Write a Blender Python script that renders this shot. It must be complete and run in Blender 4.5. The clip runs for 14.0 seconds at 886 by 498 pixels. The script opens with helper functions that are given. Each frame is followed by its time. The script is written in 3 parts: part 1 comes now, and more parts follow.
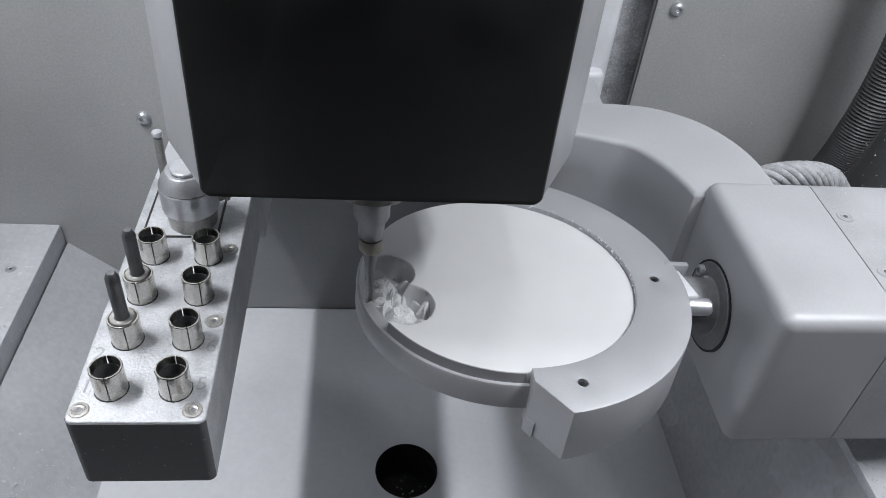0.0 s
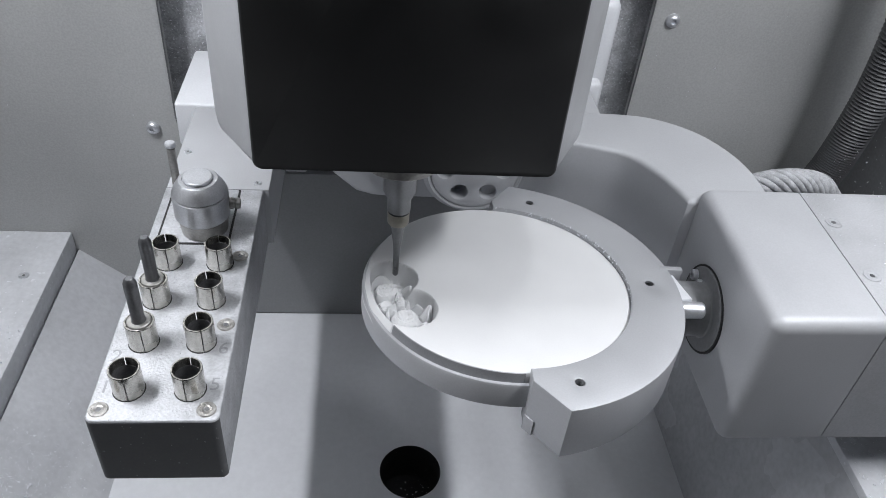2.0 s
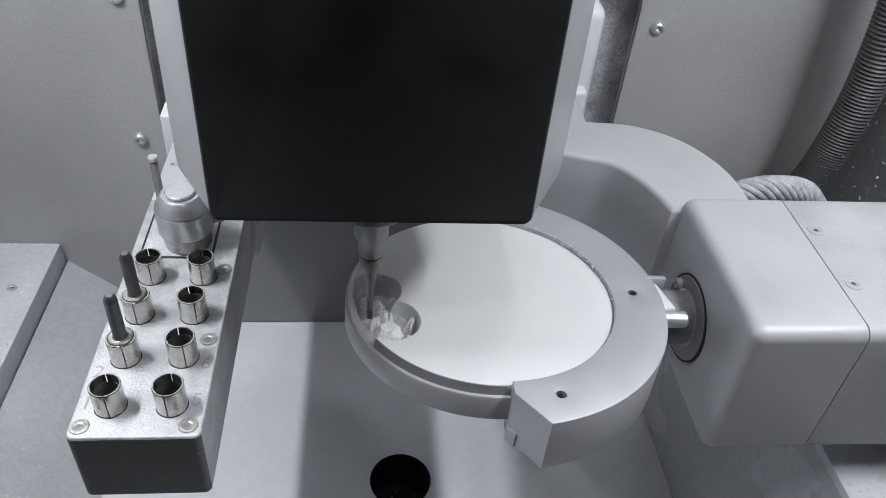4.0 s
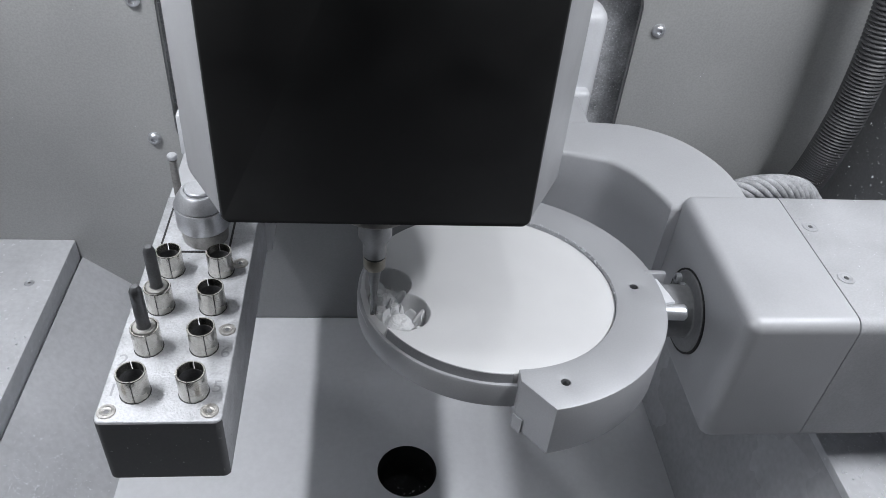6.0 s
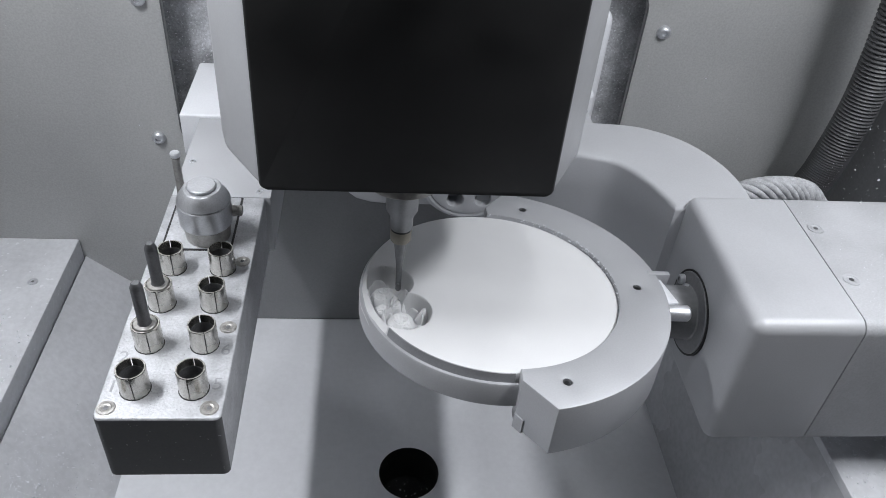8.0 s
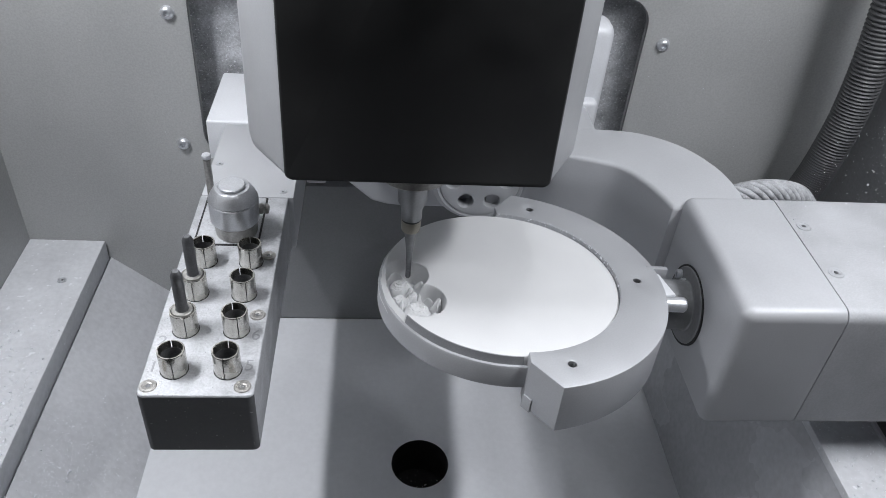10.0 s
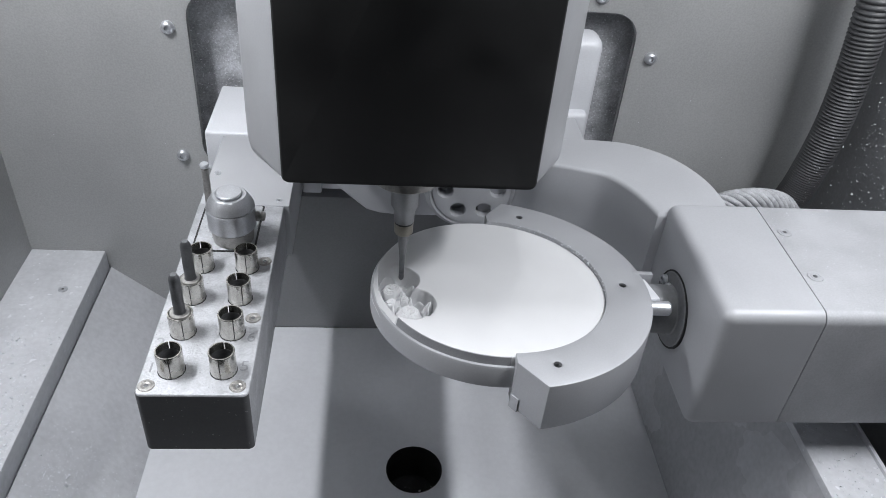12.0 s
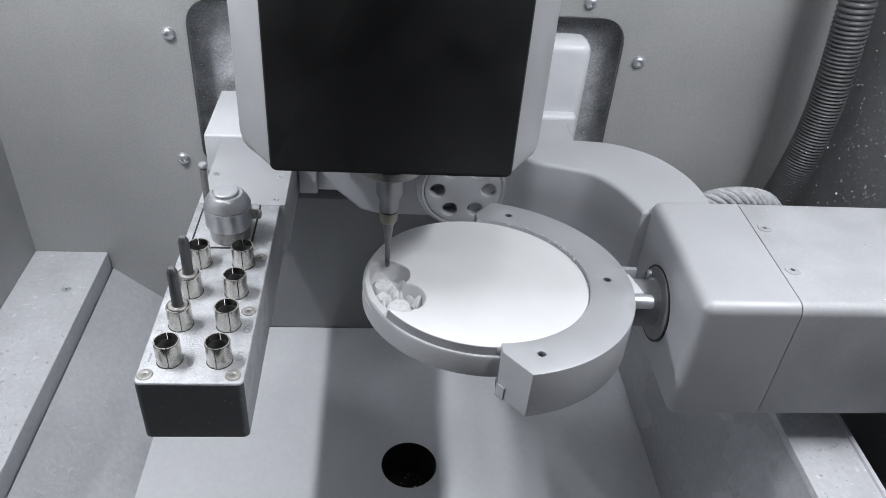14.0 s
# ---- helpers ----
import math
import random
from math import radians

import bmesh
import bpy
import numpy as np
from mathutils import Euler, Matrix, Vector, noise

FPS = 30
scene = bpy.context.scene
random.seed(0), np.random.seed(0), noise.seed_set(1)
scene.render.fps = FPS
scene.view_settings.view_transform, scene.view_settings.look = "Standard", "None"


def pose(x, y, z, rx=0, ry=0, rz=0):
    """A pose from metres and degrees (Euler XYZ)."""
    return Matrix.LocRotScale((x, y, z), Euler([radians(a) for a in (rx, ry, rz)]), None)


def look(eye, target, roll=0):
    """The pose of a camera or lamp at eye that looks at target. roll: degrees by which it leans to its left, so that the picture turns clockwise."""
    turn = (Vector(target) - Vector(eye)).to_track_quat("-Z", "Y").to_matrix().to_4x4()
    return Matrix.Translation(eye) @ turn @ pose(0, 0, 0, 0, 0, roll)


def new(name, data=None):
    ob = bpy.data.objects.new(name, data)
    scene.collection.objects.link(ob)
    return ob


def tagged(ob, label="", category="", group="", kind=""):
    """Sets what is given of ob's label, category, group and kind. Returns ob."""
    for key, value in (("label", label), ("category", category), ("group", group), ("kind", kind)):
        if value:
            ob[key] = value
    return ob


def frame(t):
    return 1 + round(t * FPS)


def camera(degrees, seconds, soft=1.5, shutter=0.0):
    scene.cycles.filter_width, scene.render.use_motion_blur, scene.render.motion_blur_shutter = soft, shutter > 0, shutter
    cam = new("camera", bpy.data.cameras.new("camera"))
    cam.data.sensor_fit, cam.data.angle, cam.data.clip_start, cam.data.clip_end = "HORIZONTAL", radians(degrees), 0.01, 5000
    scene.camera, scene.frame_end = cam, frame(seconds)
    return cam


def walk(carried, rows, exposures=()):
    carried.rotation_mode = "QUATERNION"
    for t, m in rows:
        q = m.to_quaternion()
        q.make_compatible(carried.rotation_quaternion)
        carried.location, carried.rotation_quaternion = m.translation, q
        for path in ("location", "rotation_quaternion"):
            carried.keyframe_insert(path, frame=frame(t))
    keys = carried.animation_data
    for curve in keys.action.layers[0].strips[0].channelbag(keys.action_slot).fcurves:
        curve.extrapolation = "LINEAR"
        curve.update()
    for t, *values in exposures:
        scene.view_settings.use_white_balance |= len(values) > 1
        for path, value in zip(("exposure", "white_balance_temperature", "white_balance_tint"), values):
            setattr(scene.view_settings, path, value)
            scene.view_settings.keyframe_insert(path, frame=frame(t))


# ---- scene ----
cam = camera(60.0, 14.0, soft=0.8)
# seconds, eye, target, lean
PATH = [
    (0, (0.08428, -0.15021, 0.19615), (0.11548, 0.07614, 0.00190), 6.3),
    (0.5, (0.08669, -0.15114, 0.20138), (0.11729, 0.07596, 0.00788), 5.9),
    (1, (0.08386, -0.15019, 0.19771), (0.11416, 0.07766, 0.00496), 5.8),
    (1.5, (0.08283, -0.15859, 0.20161), (0.11313, 0.06956, 0.00916), 5.9),
    (2, (0.08287, -0.15858, 0.20326), (0.11332, 0.06942, 0.01066), 6.0),
    (2.5, (0.08484, -0.15505, 0.20520), (0.11574, 0.07340, 0.01320), 5.9),
    (3, (0.08876, -0.15580, 0.20618), (0.11966, 0.07280, 0.01433), 5.7),
    (5.5, (0.08696, -0.16233, 0.20963), (0.11816, 0.06597, 0.01763), 5.5),
    (6, (0.08441, -0.16703, 0.21246), (0.11516, 0.06157, 0.02061), 5.6),
    (6.5, (0.08289, -0.16966, 0.21242), (0.11259, 0.05939, 0.02087), 5.5),
    (7, (0.08165, -0.17018, 0.21103), (0.11060, 0.05902, 0.01978), 5.5),
    (7.5, (0.08164, -0.16858, 0.21009), (0.11059, 0.06107, 0.01914), 5.6),
    (8, (0.08574, -0.16774, 0.20991), (0.11439, 0.06221, 0.01956), 5.6),
    (10.5, (0.07886, -0.19427, 0.21960), (0.10586, 0.04033, 0.03450), 5.4),
    (11, (0.08037, -0.19551, 0.22013), (0.10737, 0.04029, 0.03653), 5.3),
    (11.5, (0.08302, -0.19767, 0.22136), (0.11017, 0.03903, 0.03896), 5.3),
    (12, (0.08296, -0.20062, 0.22064), (0.10996, 0.03668, 0.03914), 5.3),
    (12.5, (0.08325, -0.20556, 0.22161), (0.10980, 0.03249, 0.04101), 5.2),
    (13, (0.08433, -0.21070, 0.22417), (0.11058, 0.02780, 0.04402), 5.2),
    (13.5, (0.08626, -0.21298, 0.22217), (0.11221, 0.02582, 0.04232), 5.0),
    (14, (0.08839, -0.21351, 0.22306), (0.11389, 0.02604, 0.04426), 4.9),
]
walk(cam, [(t, look(eye, target, roll)) for t, eye, target, roll in PATH])

# ---- light ----
# lengths below are in centimetres, turned into metres when a mesh or a pose is made
CM = 0.01
world = bpy.data.worlds.new("world")
scene.world = world
world.use_nodes = True
bg = world.node_tree.nodes["Background"]
bg.inputs[0].default_value = (0.62, 0.66, 0.72, 1)
bg.inputs[1].default_value = 0.012


def led_strip(name, eye, target, wide, long, watts):
    data = bpy.data.lights.new(name, "AREA")
    data.shape, data.size, data.size_y, data.energy = "RECTANGLE", wide * CM, long * CM, watts
    data.color = (0.955, 0.97, 1.01)
    ob = new(name, data)
    ob.matrix_world = look([a * CM for a in eye], [a * CM for a in target])
    return ob


# strips under the roof at both sides, a small one in the middle, a faint one at the front, an added fill at the side
# wall
led_strip("led_strip_roof_left", (-13.9, 5.0, 33.4), (6.0, 4.0, 0.0), 14.0, 1.4, 1.56)
led_strip("led_strip_roof_right", (35.0, -1.0, 33.2), (17.0, 5.0, 0.0), 20.0, 1.6, 1.24)
led_strip("led_strip_roof_middle", (19.3, 9.0, 33.8), (19.6, 9.0, 0.0), 8.0, 1.4, 0.13)
led_strip("led_strip_roof_front", (13.0, -8.6, 29.0), (12.0, 6.0, 0.0), 30.0, 2.0, 0.16)
led_strip("fill_light_wall_right", (37.0, 12.0, 17.0), (22.0, 14.0, 0.0), 10.0, 1.2, 0.07)


# ---- materials ----
def material(name, tone, rough=0.5, metal=0.0, grain=900.0, bump=0.15, vary=0.10, blotch=60.0, rough_vary=0.12, speck=0.0, speck_tone=0.8, tint=(0.965, 0.985, 1.03)):
    m = bpy.data.materials.new(name)
    m.use_nodes = True
    nt = m.node_tree
    bsdf = nt.nodes["Principled BSDF"]
    co = nt.nodes.new("ShaderNodeTexCoord")

    def tex(scale, detail=4.0):
        n = nt.nodes.new("ShaderNodeTexNoise")
        n.inputs["Scale"].default_value, n.inputs["Detail"].default_value = scale, detail
        nt.links.new(co.outputs["Object"], n.inputs["Vector"])
        return n

    def ramp(src, lo, hi, a, b):
        r = nt.nodes.new("ShaderNodeMapRange")
        r.inputs["From Min"].default_value, r.inputs["From Max"].default_value = lo, hi
        r.inputs["To Min"].default_value, r.inputs["To Max"].default_value = a, b
        nt.links.new(src, r.inputs["Value"])
        return r.outputs["Result"]

    def math_node(op, a, b):
        n = nt.nodes.new("ShaderNodeMath")
        n.operation = op
        for i, s in enumerate((a, b)):
            if isinstance(s, float):
                n.inputs[i].default_value = s
            else:
                nt.links.new(s, n.inputs[i])
        return n.outputs[0]

    big, fine = tex(blotch), tex(grain, 2.0)
    value = math_node("MULTIPLY", ramp(big.outputs["Fac"], 0.3, 0.7, tone * (1 - vary), tone * (1 + vary)), ramp(fine.outputs["Fac"], 0.3, 0.7, 1 - vary * 0.6, 1 + vary * 0.6))
    if speck:
        dots = tex(grain * 0.9, 1.0)
        mask = ramp(dots.outputs["Fac"], 0.74 - speck * 0.16, 0.78 - speck * 0.16, 0.0, 1.0)
        mix = nt.nodes.new("ShaderNodeMix")
        nt.links.new(mask, mix.inputs[0])
        nt.links.new(value, mix.inputs[2])
        mix.inputs[3].default_value = speck_tone
        value = mix.outputs[0]
    comb = nt.nodes.new("ShaderNodeCombineColor")
    for i in range(3):
        nt.links.new(math_node("MULTIPLY", value, float(tint[i])), comb.inputs[i])
    nt.links.new(comb.outputs[0], bsdf.inputs["Base Color"])
    bsdf.inputs["Metallic"].default_value = metal
    nt.links.new(ramp(big.outputs["Fac"], 0.3, 0.7, max(0.05, rough - rough_vary), min(1.0, rough + rough_vary)), bsdf.inputs["Roughness"])
    if bump:
        b = nt.nodes.new("ShaderNodeBump")
        b.inputs["Strength"].default_value, b.inputs["Distance"].default_value = bump, 0.0002
        nt.links.new(fine.outputs["Fac"], b.inputs["Height"])
        nt.links.new(b.outputs[0], bsdf.inputs["Normal"])
    return m


WALL = material("grey_wall_paint", 0.41, 0.42, 0.0, 900, 0.04, 0.13, 8, 0.12, tint=(0.985, 1.0, 0.998))
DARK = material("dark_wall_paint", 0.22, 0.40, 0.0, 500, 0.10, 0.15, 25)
RECESS = material("dusty_recess", 0.44, 0.55, 0.0, 800, 0.4, 0.35, 70, speck=0.6, speck_tone=0.7)
FLOOR = material("floor_sheet", 0.73, 0.30, 0.0, 300, 0.0, 0.04, 14, 0.015)
SLOPE = material("slope_sheet", 0.60, 0.36, 0.0, 300, 0.05, 0.10, 16, 0.06)
TROUGH = material("trough_dark_grey", 0.22, 0.36, 0.0, 900, 0.05, 0.08, 14, 0.02)
BENT = material("bent_panel_paint", 0.52, 0.26, 0.0, 300, 0.02, 0.12, 14, 0.08)
LEDGE = material("dusty_ledge", 0.66, 0.55, 0.0, 300, 1.0, 0.09, 35, speck=0.25, speck_tone=0.82)
ARM = material("silver_arm_paint", 0.475, 0.50, 0.12, 1500, 0.12, 0.05, 30)
COVER = material("powdered_cover_paint", 0.45, 0.58, 0.10, 1300, 0.35, 0.10, 50)
BLAST = material("blasted_aluminium", 0.48, 0.58, 0.35, 1000, 1.0, 0.16, 170, speck=0.12, speck_tone=0.3)
FRONT_SHADE = material("front_shade_tone", 0.10, 0.55, 0.1, 900, 0.05, 0.08, 90, 0.04, speck=0.02, speck_tone=0.3)
HOLDER = material("anodised_holder", 0.48, 0.50, 0.40, 1500, 0.12, 0.05, 40)
STEEL = material("polished_steel", 0.56, 0.24, 1.0, 1200, 0.08, 0.14, 150, 0.08, tint=(1.0, 0.98, 0.915))
SATIN = material("turned_steel", 0.72, 0.38, 0.75, 1500, 0.10, 0.10, 120, 0.08)
SHANK = material("dark_carbide", 0.21, 0.36, 0.8, 1500, 0.10, 0.15, 150)
NOSE = material("darkened_steel", 0.22, 0.38, 0.8, 1500, 0.10, 0.10, 120, 0.08)
STRIP = material("grey_strip", 0.33, 0.42, 0.35, 1500, 0.1, 0.08, 60)
PROBE = material("brushed_steel", 0.62, 0.36, 0.80, 1500, 0.05, 0.12, 110, 0.08)
BRASS = material("gold_collar", 0.30, 0.45, 0.4, 1500, 0.08, 0.10, 150, tint=(1.0, 0.94, 0.80))
BLACK = material("black_panel", 0.006, 0.5, 0.0, 900, 0.04, 0.15, 40)
GASKET = material("black_rubber", 0.02, 0.6, 0.0, 900, 0.1, 0.2, 80)
HOUSING = material("housing_paint", 0.36, 0.38, 0.1, 1300, 0.10, 0.05, 30)
WHITE = material("white_cover", 0.72, 0.40, 0.0, 1000, 0.08, 0.05, 30)
BLANK = material("chalky_ceramic", 0.68, 0.62, 0.0, 1800, 0.06, 0.02, 60, 0.05, tint=(0.985, 0.995, 1.01))
HOSE = material("grey_hose", 0.085, 0.48, 0.0, 900, 0.1, 0.2, 60)
BRAID = material("braided_sleeve", 0.42, 0.65, 0.0, 1500, 0.5, 0.25, 300)
BORE = material("bore_shade_tone", 0.11, 0.45, 0.5, 1200, 0.1, 0.3, 90)
COLLAR = material("worn_collar_steel", 0.36, 0.42, 0.7, 900, 0.3, 0.2, 200, tint=(1.0, 0.98, 0.94))
INK = material("engraved_grey", 0.34, 0.6, 0.2, 900, 0.0, 0.05, 60)
POWDER = material("white_powder", 0.85, 0.8, 0.0, 900, 0.0, 0.05, 60)


# ---- builders ----
def part(name, bm, mat, parent=None, label="", smooth=35, kind=""):
    bmesh.ops.recalc_face_normals(bm, faces=bm.faces)
    bmesh.ops.scale(bm, vec=(CM, CM, CM), verts=bm.verts)
    me = bpy.data.meshes.new(name)
    bm.to_mesh(me)
    bm.free()
    me.materials.append(mat)
    if smooth:
        me.shade_smooth()
        me.set_sharp_from_angle(angle=radians(smooth))
    ob = new(name, me)
    if parent:
        ob.parent = parent
    return tagged(ob, label, kind=kind)


def thing(name, at, label, category, group="", turn=None):
    ob = new(name)
    ob.empty_display_size = 0.01
    ob.matrix_world = Matrix.Translation([a * CM for a in at]) @ (turn or Matrix())
    return tagged(ob, label, category, group)


def box(x0, x1, y0, y1, z0, z1, bevel=0.05, segments=2, bm=None):
    bm = bm or bmesh.new()
    made = bmesh.ops.create_cube(bm, size=1.0, matrix=Matrix.Translation(((x0 + x1) / 2, (y0 + y1) / 2, (z0 + z1) / 2)) @ Matrix.Diagonal((x1 - x0, y1 - y0, z1 - z0, 1)))
    if bevel:
        edges = list({e for v in made["verts"] for e in v.link_edges})
        bmesh.ops.bevel(bm, geom=edges, offset=bevel, segments=segments, profile=0.5, affect="EDGES")
    return bm


def lathe(profile, at=(0, 0, 0), axis="z", steps=40, bm=None, close=False):
    """Turns (radius, height) pairs about an axis through at."""
    bm = bm or bmesh.new()
    rings = []
    for r, h in profile:
        ring = []
        for i in range(steps if r > 1e-6 else 1):
            a = 2 * math.pi * i / steps
            c, s = r * math.cos(a), r * math.sin(a)
            p = {"z": (c, s, h), "y": (c, h, s), "x": (h, c, s)}[axis]
            ring.append(bm.verts.new((p[0] + at[0], p[1] + at[1], p[2] + at[2])))
        rings.append(ring)
    pairs = list(zip(rings, rings[1:]))
    if close:
        pairs.append((rings[-1], rings[0]))
    for a, b in pairs:
        for i in range(steps):
            quad = [a[i % len(a)], a[(i + 1) % len(a)], b[(i + 1) % len(b)], b[i % len(b)]]
            quad = list(dict.fromkeys(quad))
            if len(quad) > 2:
                bm.faces.new(quad)
    return bm


def prism(points, z0, z1, bevel=0.0, segments=2, holes=(), top_only=False):
    """An upright slab of that outline, with holes through it."""
    bm = bmesh.new()
    edges = []
    for loop in (points, *holes):
        vs = [bm.verts.new((x, y, z0)) for x, y in loop]
        edges += [bm.edges.new((a, b)) for a, b in zip(vs, vs[1:] + vs[:1])]
    if holes:
        bmesh.ops.triangle_fill(bm, use_beauty=True, use_dissolve=False, edges=edges)
    else:
        bm.faces.new(bm.verts)
    base = list(bm.faces)
    made = bmesh.ops.extrude_face_region(bm, geom=base)
    top = [g for g in made["geom"] if isinstance(g, bmesh.types.BMVert)]
    bmesh.ops.translate(bm, vec=(0, 0, z1 - z0), verts=top)
    bm.faces.ensure_lookup_table()
    if bevel:
        tops = set(top)
        rim = [e for e in bm.edges if e.verts[0] in tops and e.verts[1] in tops and e.calc_face_angle(0) > 0.6]
        if not top_only:
            rim += [e for e in bm.edges if e.verts[0] not in tops and e.verts[1] not in tops and e.calc_face_angle(0) > 0.6]
        bmesh.ops.bevel(bm, geom=rim, offset=bevel, segments=segments, profile=0.5, affect="EDGES", clamp_overlap=True)
    return bm


def arc(cx, cy, r, a0, a1, steps):
    return [(cx + r * math.cos(radians(a0 + (a1 - a0) * i / steps)), cy + r * math.sin(radians(a0 + (a1 - a0) * i / steps))) for i in range(steps + 1)]


def rounded(x0, x1, y0, y1, r, steps=6):
    return arc(x1 - r, y0 + r, r, -90, 0, steps) + arc(x1 - r, y1 - r, r, 0, 90, steps) + arc(x0 + r, y1 - r, r, 90, 180, steps) + arc(x0 + r, y0 + r, r, 180, 270, steps)


def glide(points, steps):
    """A smooth line through the points."""
    pts = [Vector(p) for p in points]
    pts = [2 * pts[0] - pts[1]] + pts + [2 * pts[-1] - pts[-2]]
    out = []
    for a, b, c, d in zip(pts, pts[1:], pts[2:], pts[3:]):
        for i in range(steps):
            t = i / steps
            out.append(0.5 * (2 * b + (c - a) * t + (2 * a - 5 * b + 4 * c - d) * t * t + (3 * b - a - 3 * c + d) * t ** 3))
    return out + [pts[-2]]


def tube(line, radius, steps=18, bm=None):
    """A tube along a line; radius is a function of the index."""
    bm = bm or bmesh.new()
    rings = []
    side = Vector((0, 1, 0.13)).normalized()
    for i, p in enumerate(line):
        way = (line[min(i + 1, len(line) - 1)] - line[max(i - 1, 0)]).normalized()
        a = (side - way * side.dot(way)).normalized()
        b = way.cross(a)
        r = radius(i)
        rings.append([bm.verts.new(p + r * (math.cos(2 * math.pi * k / steps) * a + math.sin(2 * math.pi * k / steps) * b)) for k in range(steps)])
    for a, b in zip(rings, rings[1:]):
        for k in range(steps):
            bm.faces.new((a[k], a[(k + 1) % steps], b[(k + 1) % steps], b[k]))
    bm.faces.new(rings[0])
    bm.faces.new(rings[-1])
    return bm


def screw_head(parent, at, r, axis="z", flat=True, mat=STEEL, name="screw", sign=1):
    """A countersunk or domed socket screw at a place of its parent."""
    s = sign
    if flat:
        prof = [(0, 0.012 * s), (r * 0.3, 0.012 * s), (r * 0.36, 0.026 * s), (r * 0.56, 0.03 * s), (r * 0.6, 0.018 * s), (r * 0.65, 0.018 * s), (r * 0.69, 0.03 * s), (r * 0.93, 0.028 * s), (r * 0.97, 0.004 * s), (r * 1.03, 0.002 * s), (r * 1.04, -0.02 * s), (0, -0.02 * s)]
    else:
        prof = [(0, 0.12 * s), (r * 0.4, 0.12 * s), (r * 0.4, r * 0.75 * s), (r * 0.6, r * 0.72 * s), (r * 0.88, r * 0.5 * s), (r, r * 0.15 * s), (r, -0.1 * s)]
    head = part(name, lathe(prof, at, axis, 24), mat, parent)
    # no real recess: a flat dark hexagon paints its inner shade
    if flat:
        part("socket", lathe([(0, 0.016 * s), (r * 0.3, 0.016 * s), (r * 0.3, 0.0)], at, axis, 6), SHANK, head, "flat dark hexagon for the shade in the socket", smooth=0)
    return head


# ---- the chamber ----
FLOOR_Z = -18.2
drain_ring = list(reversed(arc(11.15, 9.75, 1.76, 0, 360 - 7.5, 47)))
floor = tagged(part("floor", prism([(-5.3, -10), (27.0, -10), (27.0, 22.5), (0.5, 22.5), (0.5, 23.8), (-5.3, 23.8)], FLOOR_Z - 1, FLOOR_Z, holes=[drain_ring]), FLOOR, None, "pale grey sheet metal floor of the milling chamber"), category="floor", kind="structure")
part("drain_pipe", lathe([(1.76, FLOOR_Z - 0.004), (1.74, FLOOR_Z - 0.4), (1.74, FLOOR_Z - 3), (0, FLOOR_Z - 3)], (11.15, 9.75, 0), "z", 48), GASKET, floor, "black round drain hole")


def sloped(name, a, b, mat, label):
    """A sheet between two long lines along y, at (x, z) a and b."""
    bm = bmesh.new()
    d = Vector((b[0] - a[0], 0, b[1] - a[1])).normalized().cross(Vector((0, 1, 0))) * 0.3
    pts = [(a[0], a[1]), (b[0], b[1]), (b[0] - abs(d.x) * math.copysign(1, d.x), b[1] - abs(d.z)), (a[0] - abs(d.x) * math.copysign(1, d.x), a[1] - abs(d.z))]
    lo = [bm.verts.new((x, -10, z)) for x, z in pts]
    hi = [bm.verts.new((x, 23.8, z)) for x, z in pts]
    bm.faces.new(lo)
    bm.faces.new(hi)
    for i in range(4):
        bm.faces.new((lo[i], lo[(i + 1) % 4], hi[(i + 1) % 4], hi[i]))
    return tagged(part(name, bm, mat, None, label), category="panel", kind="structure")


sloped("slope_left", (-10.3, -13.8), (-5.3, FLOOR_Z), SLOPE, "pale grey sloping side panel of the chamber floor")
bm = bmesh.new()
low = [bm.verts.new((27.0, y, FLOOR_Z)) for y in (-10.0, 9.0, 23.8)]
top = [bm.verts.new((x, y, -6.7)) for x, y in ((28.97, -10.0), (28.97, 9.0), (28.97, 23.8))]
out = [bm.verts.new((x, y, -18.5)) for x, y in ((29.4, -10.0), (29.4, 9.0), (29.4, 23.8))]
for k in range(2):
    bm.faces.new((low[k], low[k + 1], top[k + 1], top[k]))
    bm.faces.new((top[k], top[k + 1], out[k + 1], out[k]))
    bm.faces.new((out[k], out[k + 1], low[k + 1], low[k]))
bm.faces.new((low[0], top[0], out[0]))
bm.faces.new((low[2], top[2], out[2]))
tagged(part("slope_right", bm, BENT, None, "pale grey steep side panel of the chamber floor"), category="panel", kind="structure")
ledge_left = tagged(part("ledge_left", box(-15.4, -10.4, -10, 23.8, -14.5, -12.3, 0.12), LEDGE, None, "grey metal side ledge dusted with powder"), category="ledge", kind="structure")
screw_head(ledge_left, (-11.92, 19.56, -12.28), 0.30, flat=True, mat=SATIN)
ledge_right = tagged(part("ledge_right", box(28.98, 32.1, -9.0, 20.0, -8.0, -6.25, 0.08), LEDGE, None, "grey metal side ledge strewn with white chips"), category="ledge", kind="structure")
part("lip", box(32.1, 32.3, -9.0, 20.0, -8.0, -6.1, 0.04), WHITE, ledge_right, "pale folded edge of the ledge")
# dark low sheet closes the space between ledge and side wall
tagged(part("side_low_sheet", box(32.31, 37.2, -10, 23.7, -15.0, -14.0, 0.0), DARK, None, "dark sheet set low beside the ledge"), category="floor", kind="structure")

